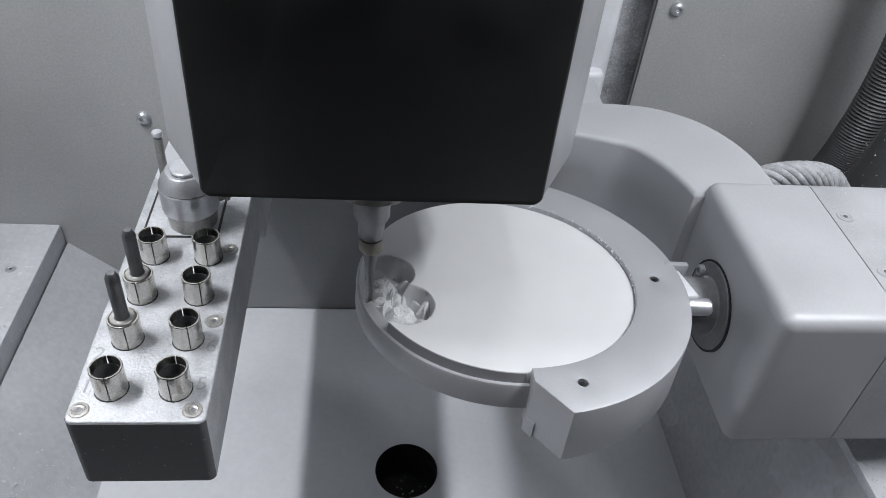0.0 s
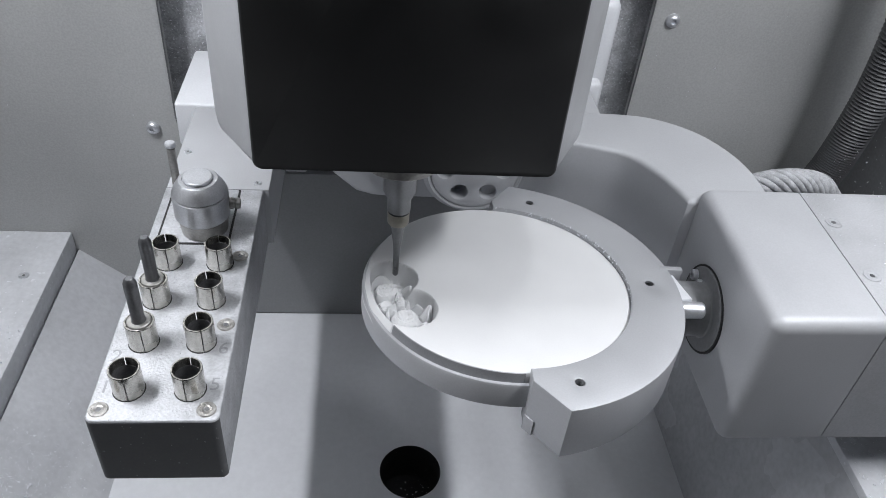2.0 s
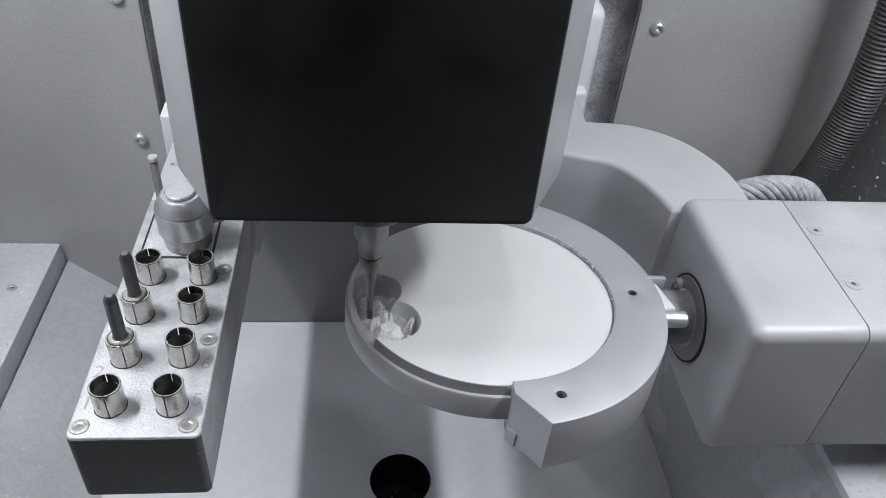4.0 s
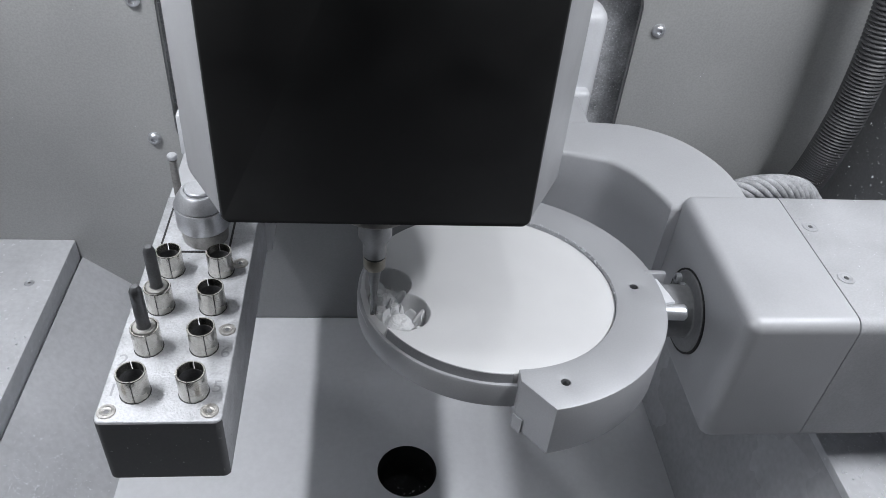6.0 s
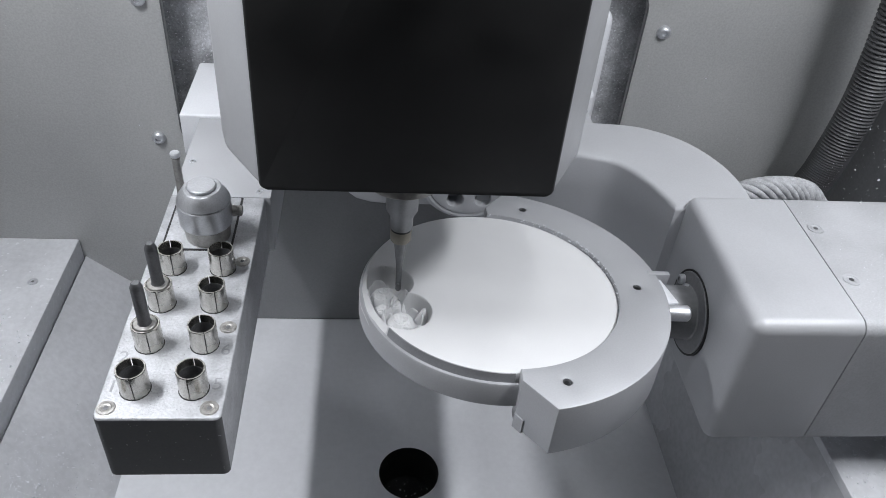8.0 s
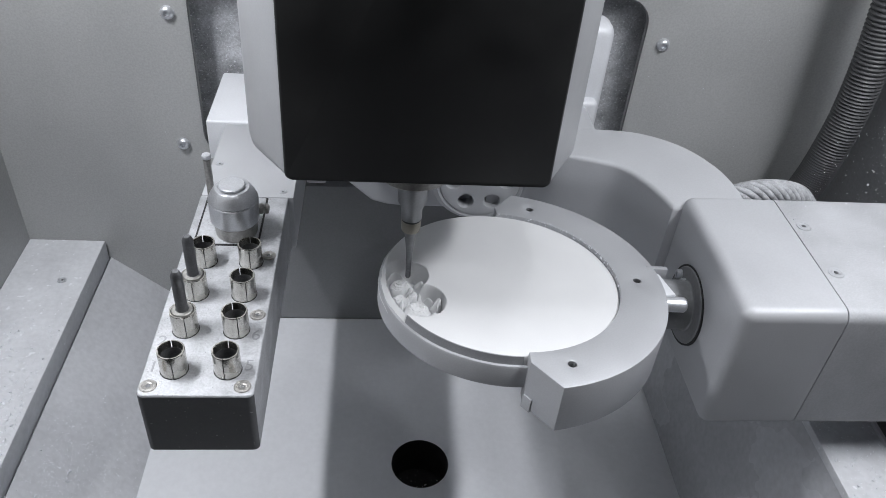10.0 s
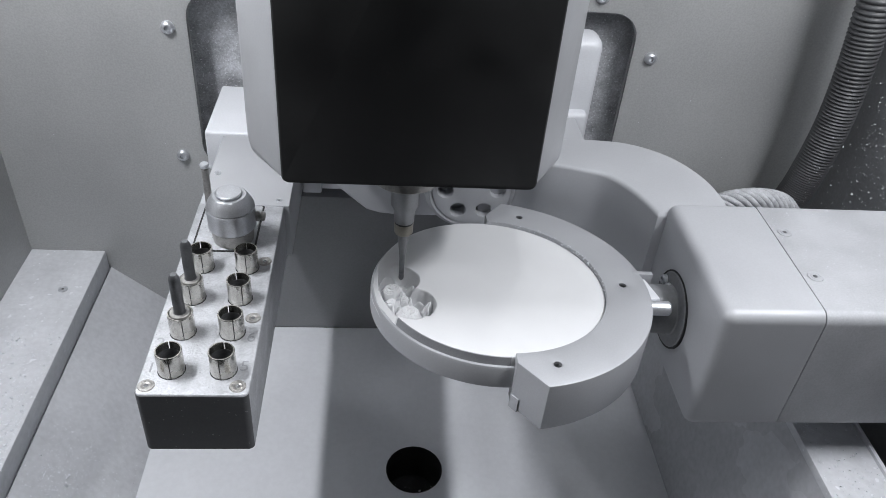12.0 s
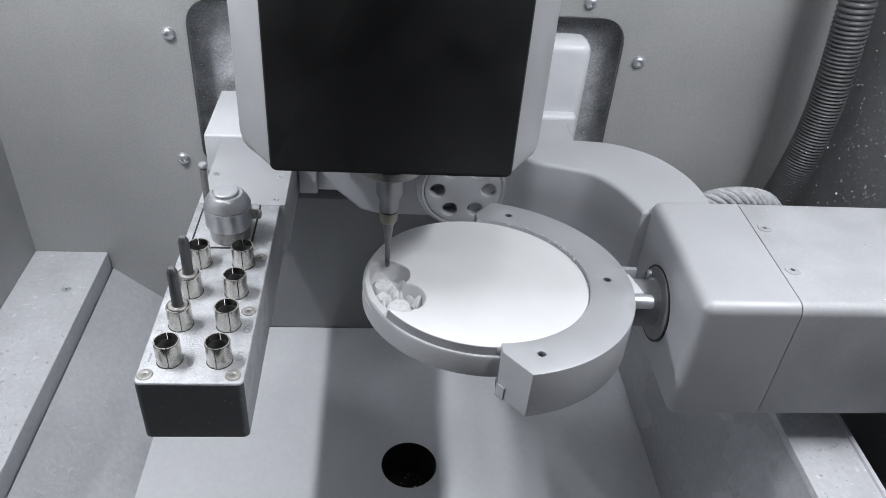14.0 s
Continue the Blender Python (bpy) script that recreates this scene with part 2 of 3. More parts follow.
opening = list(reversed(rounded(-2.7, 23.75, -5.0, 6.35, 1.5)))
bm = prism([(-15.4, -20), (35.0, -20), (35.0, 34), (-15.4, 34)], 0, 0.3, holes=[opening])
bmesh.ops.transform(bm, matrix=Matrix(((1, 0, 0, 0), (0, 0, 1, 23.8), (0, 1, 0, 0), (0, 0, 0, 1))), verts=bm.verts)
wall_back = tagged(part("wall_back", bm, WALL, None, "grey painted back wall with a rounded opening"), category="wall", kind="structure")
for x, z in ((25.01, 3.72), (-4.09, -4.32), (-3.88, 4.21), (21.28, 7.3)):
    screw_head(wall_back, (x, 23.8, z), 0.40, "y", flat=False, sign=-1, mat=SATIN)
ring = list(reversed(rounded(-2.7, 23.75, -5.0, 6.35, 1.5)))
bm = prism(rounded(-2.76, 23.81, -5.06, 6.41, 1.55), 0, 0.1, holes=[ring])
bmesh.ops.transform(bm, matrix=Matrix(((1, 0, 0, 0), (0, 0, 1, 23.72), (0, 1, 0, 0), (0, 0, 0, 1))), verts=bm.verts)
part("opening_gasket", bm, NOSE, wall_back, "thin grey metal edging round the opening")
tagged(part("recess", box(-6, 27, 25.4, 25.8, -8, 10, 0), RECESS, None, "dark dusty recess behind the back wall"), category="wall", kind="structure")
# even dark grey, far below the tone of the floor sheet
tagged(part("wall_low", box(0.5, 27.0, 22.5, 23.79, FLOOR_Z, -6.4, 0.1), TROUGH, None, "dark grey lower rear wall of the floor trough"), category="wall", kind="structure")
tagged(part("wall_left", box(-15.8, -15.4, -10, 24.1, -20, 34, 0), WALL, None, "grey painted side wall"), category="wall", kind="structure")
bend = arc(35.0, 21.6, 2.2, 90, 8, 12)
tagged(part("wall_corner", prism(bend + [(37.7, 21.95), (37.7, 24.2), (35.0, 24.2)], -20, 34), WALL, None, "grey painted rounded corner panel"), category="wall", kind="structure")
tagged(part("wall_right", prism([(37.2, -10), (37.7, -10), (37.7, 21.9), (37.2, 21.9)], -20, 34), DARK, None, "dark side wall speckled with white chips"), category="wall", kind="structure")
# front wall stays out of view; black keeps bounce off the front faces
tagged(part("wall_front_unseen", box(-15.8, 37.7, -10.6, -10.2, -20, -6, 0), BLACK, None, "unseen front wall, black to cut bounced light"), category="wall", kind="structure")
tagged(part("ceiling", box(-15.8, 37.7, -9, 24.1, 34, 34.4, 0), WALL, None, "grey chamber roof"), category="ceiling", kind="structure")


# ---- tool rack ----
def tool_rack():
    rack = thing("tool_rack", (0, 0, 0), "silver blasted aluminium tool rack with eight sleeves", "tool rack")
    x0, x1 = -0.355, 3.80
    nose = arc(x0 + 0.26, -0.19, 0.26, 180, 270, 8) + arc(x1 - 0.26, -0.19, 0.26, 270, 360, 8)
    part("body", prism(nose + [(x1, 12.0), (x0, 12.0)], -3.12, 0.0, 0.07, 3), BLAST, rack)
    # dark skin puts the shade of the unlit front into its colour
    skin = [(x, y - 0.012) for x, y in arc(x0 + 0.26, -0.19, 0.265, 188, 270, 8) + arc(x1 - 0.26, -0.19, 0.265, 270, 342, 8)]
    part("front_shade_skin", prism(skin + [(x1 - 0.3, -0.1), (x0 + 0.3, -0.1)], -3.09, -0.075, 0.0), FRONT_SHADE, rack, "front face toned dark in place of shade")
    part("cover_plate", box(x0 + 0.02, x1 + 0.25, 12.02, 18.9, -3.12, 0.0, 0.06), ARM, rack, "pale grey rear cover plate")
    for x, y in ((0, 0), (3.344, 0), (3.40, 3.77), (3.40, 7.54)):
        screw_head(rack, (x, y, 0.005), 0.31, mat=COLLAR)
    screw_head(rack, (0.62, 8.5, 0.06), 0.13, mat=NOSE)
    for x, y in ((3.5, 12.48), (3.46, 14.8), (0.07, 14.85)):
        screw_head(rack, (x, y, 0.005), 0.17, mat=SATIN)
    sleeve_mesh = None
    for j in range(4):
        for i in range(2):
            x, y = (0.76, 2.70)[i], 0.82 + 2.085 * j
            if sleeve_mesh is None:
                bm = bmesh.new()
                n = 20
                for start in (-80, 100):
                    rows = []
                    for r, z in ((0.425, -0.02), (0.425, 1.0), (0.44, 1.05), (0.485, 1.05), (0.50, 1.03), (0.50, 0.0)):
                        rows.append([bm.verts.new((r * math.cos(radians(a)), r * math.sin(radians(a)), z)) for a in [start + 2.2 + 175.6 * k / n for k in range(n + 1)]])
                    for a, b in zip(rows, rows[1:]):
                        for k in range(n):
                            bm.faces.new((a[k], a[k + 1], b[k + 1], b[k]))
                    bm.faces.new([r[0] for r in rows])
                    bm.faces.new([r[-1] for r in rows])
                ob = part("sleeve", bm, STEEL, rack, "polished split steel sleeve")
                sleeve_mesh = ob.data
            else:
                ob = new("sleeve", sleeve_mesh)
                ob.parent = rack
                tagged(ob, "polished split steel sleeve")
            ob.matrix_local = pose(x * CM, y * CM, 0, 0, 0, (0, -14, 6, 10, -8, 12, 3, -5)[2 * j + i])
            # dark lining colours in the shade of the hollow sleeve
            part("bore", lathe([(0, 0.012), (0.418, 0.012), (0.418, 0.72), (0.423, 0.72), (0.423, 0.0)], (x, y, 0), "z", 28), BORE, rack, "dark lining toned for the shade inside the sleeve")
            part("seat_ring", lathe([(0.49, 0.012), (0.525, 0.012), (0.525, 0.0), (0.49, 0.0)], (x, y, 0), "z", 28), GASKET, rack, "dark grime ring round the foot of the sleeve")
    for text, x, y in (("1", -0.06, 0.88), ("2", -0.02, 2.22), ("5", 3.42, 1.0), ("6", 3.46, 2.6)):
        curve = bpy.data.curves.new("number", "FONT")
        curve.body, curve.size, curve.extrude = text, 0.76 * CM, 0.00003
        tmp = new("number", curve)
        me = bpy.data.meshes.new_from_object(tmp)
        bpy.data.objects.remove(tmp)
        me.materials.clear()
        me.materials.append(INK)
        ob = new("number", me)
        ob.parent = rack
        ob.matrix_local = pose((x - 0.16) * CM, (y - 0.2) * CM, 0.00003)
    # the sunk plate under the touch probe
    part("probe_plate", prism(rounded(0.08, 2.78, 8.27, 11.9, 0.1), 0.0, 0.05, 0.02), BLAST, rack)
    part("plate_gap", prism(rounded(-0.01, 2.87, 8.17, 11.95, 0.1), 0.0, 0.02), GASKET, rack, "dark gap round the probe plate")
    return rack


tool_rack()


def milling_bur(x, y, top):
    bur = thing("milling_bur", (x, y, 0.02), "dark carbide milling bur standing in a rack sleeve", "bur", "burs in the rack")
    part("collar", lathe([(0, 1.09), (0.37, 1.09), (0.405, 1.06), (0.405, 0.03), (0, 0.03)], (0, 0, 0), "z", 32), COLLAR, bur)
    part("shank", lathe([(0.26, 1.08), (0.225, 1.13), (0.225, top - 0.35), (0.22, top - 0.2), (0.14, top - 0.02), (0.12, top), (0, top)], (0, 0, 0), "z", 24), SHANK, bur, "dark grey tapered shank")
    return bur


milling_bur(0.76, 0.82 + 2.085, 2.98)
milling_bur(0.76, 0.82 + 2.085 * 2, 2.98)

probe = thing("touch_probe", (1.78, 9.2, 0.05), "turned steel touch probe with a domed head", "touch probe")
part("base", lathe([(0.88, 0), (0.92, 0.04), (0.97, 0.66), (1.0, 0.7), (0, 0.7)], steps=56), COLLAR, probe)
part("body", lathe([(0, 0.68), (0.98, 0.68), (1.08, 0.80), (1.09, 1.78), (1.06, 1.82), (0, 1.82)], steps=64), PROBE, probe, smooth=25)
part("groove", lathe([(0, 1.80), (1.04, 1.80), (1.04, 1.85), (0, 1.85)], steps=64), SHANK, probe, "thin dark groove under the head")
part("head", lathe([(0, 1.84), (1.06, 1.84), (1.08, 1.88), (1.0, 2.08), (0.80, 2.40), (0.74, 2.45), (0.62, 2.45), (0.62, 2.41), (0, 2.41)], steps=64), PROBE, probe, smooth=28)
part("button", lathe([(0, 2.44), (0.57, 2.44), (0.57, 2.54), (0.53, 2.58), (0, 2.58)], steps=48), SATIN, probe)
part("plug", lathe([(0, 1.0), (0.22, 1.0), (0.25, 1.14), (0.2, 1.28), (0.24, 1.36), (0.2, 1.48), (0, 1.5)], (0, 0.2, 1.15), "x", 20), COLLAR, probe)

post = thing("locating_pin", (0.32, 11.35, 0.0), "slim steel locating pin standing on the rack", "pin")
part("stem", lathe([(0, 0), (0.17, 0), (0.17, 2.45), (0.13, 2.47), (0.13, 2.53), (0, 2.53)], steps=24), COLLAR, post)
part("cap", lathe([(0, 2.5), (0.13, 2.5), (0.21, 2.54), (0.22, 2.68), (0.18, 2.74), (0, 2.75)], steps=24), SATIN, post)

shelf = thing("base_housing", (-1.4, 19.0, -2.4), "white painted machine base behind the tool rack", "machine base")
part("body", box(0, 9.0, 0, 6.0, 0, 2.5, 0.15, 3), WHITE, shelf)

# ---- blank holder, in the plane of its upper face ----
U, V, N = Vector((0.99956, 0, -0.02973)), Vector((-0.00252, 0.9964, -0.08473)), Vector((0.02962, 0.08477, 0.99596))
MID = Vector((19.401, 5.598, 0.667)) - 5.86 * U + 0.07 * V
TURN = Matrix((U, V, N)).transposed().to_4x4()


def blank_holder():
    h = thing("blank_holder", MID, "silver anodised ring holder clamping a white blank", "blank holder", turn=TURN)
    # thick half: from one end face round the far side to the other
    end_a = math.degrees(math.atan2(-6.93, 1.28))
    outer = arc(0, 0, 6.98, end_a, -end_a, 60)
    inner = [(0.27, 5.55), (0.30, 4.97)] + arc(0, 0, 4.98, 86, -86, 48)[1:-1] + [(0.30, -4.97), (0.27, -5.55)]
    holes = [list(reversed(arc(x, y, 0.16, 0, 348, 17))) for x, y in ((5.86, -0.07), (1.83, -5.57), (2.01, 5.53))]
    part("clamp", prism(outer + inner, -2.2, 0.0, 0.07, 2, holes), HOLDER, h)
    for x, y in ((5.86, -0.07), (1.83, -5.57), (2.01, 5.53)):
        part("threaded_hole", lathe([(0.16, -0.03), (0.12, -0.1), (0.15, -0.16), (0.12, -0.22), (0.15, -0.28), (0.12, -0.34), (0.12, -0.9), (0, -0.9)], (x, y, 0), "z", 18), SHANK, h)
    # thin half ring, lower, on the open side
    prof = [(5.152, -0.58), (5.16, -0.52), (5.265, -0.535), (5.31, -0.62), (5.31, -1.50), (5.25, -1.57), (4.80, -1.57), (4.76, -1.5), (4.76, -1.4), (5.152, -1.36)]
    bm = bmesh.new()
    n, a0, a1 = 64, 87, 273
    rings = [[bm.verts.new((r * math.cos(radians(a0 + (a1 - a0) * i / n)), r * math.sin(radians(a0 + (a1 - a0) * i / n)), z)) for r, z in prof] for i in range(n + 1)]
    for a, b in zip(rings, rings[1:]):
        for k in range(len(prof)):
            bm.faces.new((a[k], a[(k + 1) % len(prof)], b[(k + 1) % len(prof)], b[k]))
    bm.faces.new(rings[0])
    bm.faces.new(rings[-1])
    part("half_ring", bm, HOLDER, h)
    prof = [(5.03, -0.19), (5.05, -0.175), (5.075, -0.185), (5.145, -0.50), (5.15, -0.55), (5.15, -0.9), (5.10, -0.9), (5.03, -0.24)]
    bm = bmesh.new()
    n, a0, a1 = 40, 214, 271.5
    rings = [[bm.verts.new((r * math.cos(radians(a0 + (a1 - a0) * i / n)), r * math.sin(radians(a0 + (a1 - a0) * i / n)), z)) for r, z in prof] for i in range(n + 1)]
    for a, b in zip(rings, rings[1:]):
        for k in range(len(prof)):
            bm.faces.new((a[k], a[(k + 1) % len(prof)], b[(k + 1) % len(prof)], b[k]))
    bm.faces.new(rings[0])
    bm.faces.new(rings[-1])
    part("edge_strip", bm, STRIP, h, "dark grey strip along the edge of the blank")
    # dust packed between the blank and the half ring on the cut side
    bm = bmesh.new()
    n, a0, a1 = 60, 100, 213.5
    rings = []
    for i in range(n + 1):
        a = radians(a0 + (a1 - a0) * i / n)
        w = noise.noise(Vector((math.cos(a) * 9, math.sin(a) * 9, 5.0)))
        row = [(5.03, -0.30), (5.13 + 0.02 * w, -0.40 + 0.03 * w), (5.24 + 0.03 * w, -0.60 + 0.04 * w), (5.30 + 0.008 * w, -0.70 + 0.04 * w), (5.322, -0.78 + 0.12 * w), (5.20, -0.78), (5.03, -0.78)]
        sink = max(0.0, (i - n + 7) / 7) ** 1.5
        rings.append([bm.verts.new(((r - 0.14 * sink) * math.cos(a), (r - 0.14 * sink) * math.sin(a), z - 0.1 * sink)) for r, z in row])
    for a, b in zip(rings, rings[1:]):
        for k in range(7):
            bm.faces.new((a[k], a[(k + 1) % 7], b[(k + 1) % 7], b[k]))
    bm.faces.new(rings[0])
    bm.faces.new(rings[-1])
    part("packed_dust", bm, BLANK, h, "white dust packed along the ring")
    for side in (-1, 1):
        at = [(0.27 + 0.59 * t - 0.807 * o, side * (5.55 + 0.807 * t + 0.59 * o)) for t, o in ((-0.02, -0.2), (-0.02, 0.05), (0.42, 0.05), (0.42, -0.2))]
        part("latch", prism(at if side > 0 else at[::-1], -2.24, -1.6, 0.02), HOLDER, h)
    # the shaft into the swivel arm
    c = (0, 0.1, -1.35)
    part("shaft", lathe([(0, 6.4), (1.12, 6.4), (1.12, 8.34), (1.18, 8.40), (1.70, 8.42), (1.74, 8.46), (1.74, 8.52), (0, 8.52)], c, "x", 56), DARK, h, "dark round shaft of the holder")
    part("shaft_seal", lathe([(1.75, 8.46), (1.83, 8.46), (1.83, 8.58), (1.75, 8.58)], c, "x", 56, close=True), GASKET, h, "black rubber seal ring")
    part("bracket", prism([(6.75, -0.85), (7.45, -0.75), (7.15, 0.75), (6.7, 0.8)], -0.8, -0.18, 0.04), WHITE, h)
    part("bracket_lip", box(6.6, 7.55, 0.82, 1.08, -0.5, 0.02, 0.04), HOLDER, h)
    part("stop_pin", lathe([(0, 6.7), (0.33, 6.7), (0.33, 7.72), (0.27, 7.8), (0, 7.8)], (0, -1.15, -0.42), "x", 28), SATIN, h)
    for y, z in ((1.22, -0.46), (0.62, -0.52)):
        part("bolt", lathe([(0, 8.36), (0.1, 8.36), (0.1, 8.2), (0.19, 8.2), (0.23, 8.25), (0.23, 8.5), (0, 8.5)], (0, y, z), "x", 18), SATIN, h)
    return h


blank_holder()


def pocket_height(x, y):
    """The milled pocket: height over the blank's face."""
    y += 0.07
    d = min(math.hypot(x + 4.17, y - 0.0) - 0.98, math.hypot(x + 3.62, y + 1.70) - 1.06, math.hypot(x + 4.45, y + 1.2) - 0.62, math.hypot(x + 4.5, y + 2.35) - 0.42)
    d += 0.04 * noise.noise(Vector((x * 1.6, y * 1.6, 3.0)))
    if d > 0.03:
        return 0.0
    return -0.95 * min(1.0, (0.03 - d) / 0.16) + 0.02 * noise.noise(Vector((x * 9, y * 9, 1.0)))


def crown(parent, name, cx, cy, r, top, hollow, label):
    """A half-cut crown: a flat-rimmed thin cup with a ringed dome inside."""
    bm = bmesh.new()
    n, m = 96, 56
    rings = []
    for i in range(m + 1):
        q0 = 0.02 + 1.30 * i / m
        ring = []
        for k in range(n):
            a = 2 * math.pi * k / n
            x, y = cx + q0 * r * math.cos(a), cy + q0 * r * math.sin(a)
            out = math.hypot(x, y)
            if out > 4.93:
                x, y = x * 4.93 / out, y * 4.93 / out
            q = q0 * (1 + 0.13 * noise.noise(Vector((math.cos(a) * 1.3, math.sin(a) * 1.3, cx * 7))))
            qd = math.hypot(q0 * math.cos(a) + 0.12, q0 * math.sin(a) + 0.10)
            dome = hollow * 1.02 * max(0.0, 1 - (qd / 0.70) ** 3.2)
            dome = round(dome / 0.06) * 0.06 * 0.7 + dome * 0.3
            floor_z = -hollow + dome
            gap = min(1.0, max(0.0, 0.35 + 1.9 * noise.noise(Vector((math.cos(a - 0.6) * 1.1, math.sin(a - 0.6) * 1.1, cy * 5 + 2)))))
            wall = gap * min(1.0, max(0.0, (q - 0.80) / 0.06))
            z = top + floor_z * (1 - wall) - 4.5 * max(0.0, q - 0.90) ** 1.2
            z += 0.12 * noise.noise(Vector((x * 2.3, y * 2.3, 1.0))) + 0.035 * noise.noise(Vector((x * 9, y * 9, 2.0))) + 0.015 * noise.noise(Vector((x * 22, y * 22, 2.0)))
            ring.append(bm.verts.new((x, y, max(-1.0, min(-0.02, z)))))
        rings.append(ring)
    bm.faces.new(rings[0])
    for a, c in zip(rings, rings[1:]):
        for k in range(n):
            bm.faces.new((a[k], c[k], c[(k + 1) % n], a[(k + 1) % n]))
    return part(name, bm, BLANK, parent, label, smooth=60)


def sprue(parent, cx, cy, r, top, lean):
    """A ragged ear of uncut material, leaning to one side."""
    bm = bmesh.new()
    n = 14
    rings = []
    for z, w in ((-0.98, 1.9), (-0.6, 1.45), (top - 0.2, 1.0), (top - 0.05, 0.62), (top, 0.30)):
        h = (z + 0.98) / (top + 0.98)
        ring = []
        for k in range(n):
            a = 2 * math.pi * k / n
            w2 = w * r * (1 + 0.7 * noise.noise(Vector((math.cos(a) * 1.6 + cx * 5, math.sin(a) * 1.6, z * 1.4 + cy))))
            x, y = cx + w2 * math.cos(a) + lean[0] * h * h, cy + w2 * math.sin(a) + lean[1] * h * h
            out = math.hypot(x, y)
            if out > 4.96:
                x, y = x * 4.96 / out, y * 4.96 / out
            ring.append(bm.verts.new((x, y, z + 0.07 * h * noise.noise(Vector((x * 9, y * 9, 4.0))))))
        rings.append(ring)
    for a, c in zip(rings, rings[1:]):
        for k in range(n):
            bm.faces.new((a[k], a[(k + 1) % n], c[(k + 1) % n], c[k]))
    bm.faces.new(rings[-1])
    return part("sprue", bm, BLANK, parent, "thin ragged holding sprue", smooth=40)


def milling_blank():
    b = thing("milling_blank", MID - 0.20 * N - 0.05 * U, "round white ceramic milling blank with half-cut crowns", "milling blank", turn=TURN)
    bm = bmesh.new()
    n, edge = 480, 4.99
    hub = bm.verts.new((0, 0, 0))
    rings = []
    for i in range(1, 141):
        r = edge * (i / 140) ** 0.8
        rings.append([bm.verts.new((r * math.cos(2 * math.pi * k / n), r * math.sin(2 * math.pi * k / n), pocket_height(r * math.cos(2 * math.pi * k / n), r * math.sin(2 * math.pi * k / n)))) for k in range(n)])
    for r, z in ((5.015, -0.03), (5.015, -0.45), (5.0, -0.7), (5.0, -1.02)):
        rings.append([bm.verts.new((r * math.cos(2 * math.pi * k / n), r * math.sin(2 * math.pi * k / n), min(z, rings[139][k].co.z + z * 0.05))) for k in range(n)])
    for k in range(n):
        bm.faces.new((hub, rings[0][k], rings[0][(k + 1) % n]))
    for a, c in zip(rings, rings[1:]):
        for k in range(n):
            bm.faces.new((a[k], c[k], c[(k + 1) % n], a[(k + 1) % n]))
    bm.faces.new(rings[-1])
    part("disc", bm, BLANK, b, smooth=75)
    for cx, cy, r, top, hollow in ((-4.26, -0.20, 0.72, -0.24, 0.46), (-3.58, -1.76, 0.80, -0.24, 0.50), (-4.36, -1.16, 0.44, -0.30, 0.26), (-3.80, -0.98, 0.32, -0.28, 0.24)):
        crown(b, "crown", cx, cy - 0.07, r, top, hollow, "rough half-milled crown with ringed tool marks")
    for cx, cy, r, top, lean in ((-3.56, -0.24, 0.19, -0.24, (0.10, 0.06)), (-2.92, -1.50, 0.20, -0.16, (0.14, 0.08)), (-4.42, -1.92, 0.22, -0.28, (-0.1, -0.06)), (-4.14, -2.36, 0.22, -0.30, (-0.05, -0.1)), (-3.02, -2.12, 0.2, -0.34, (0.05, -0.05)), (-3.95, -0.72, 0.12, -0.22, (0.0, 0.06)), (-3.62, -1.08, 0.12, -0.26, (0.05, 0.0)), (-4.05, -1.5, 0.15, -0.36, (0, 0))):
        sprue(b, cx, cy - 0.07, 0.72 * r, top, lean)
    return b


milling_blank()


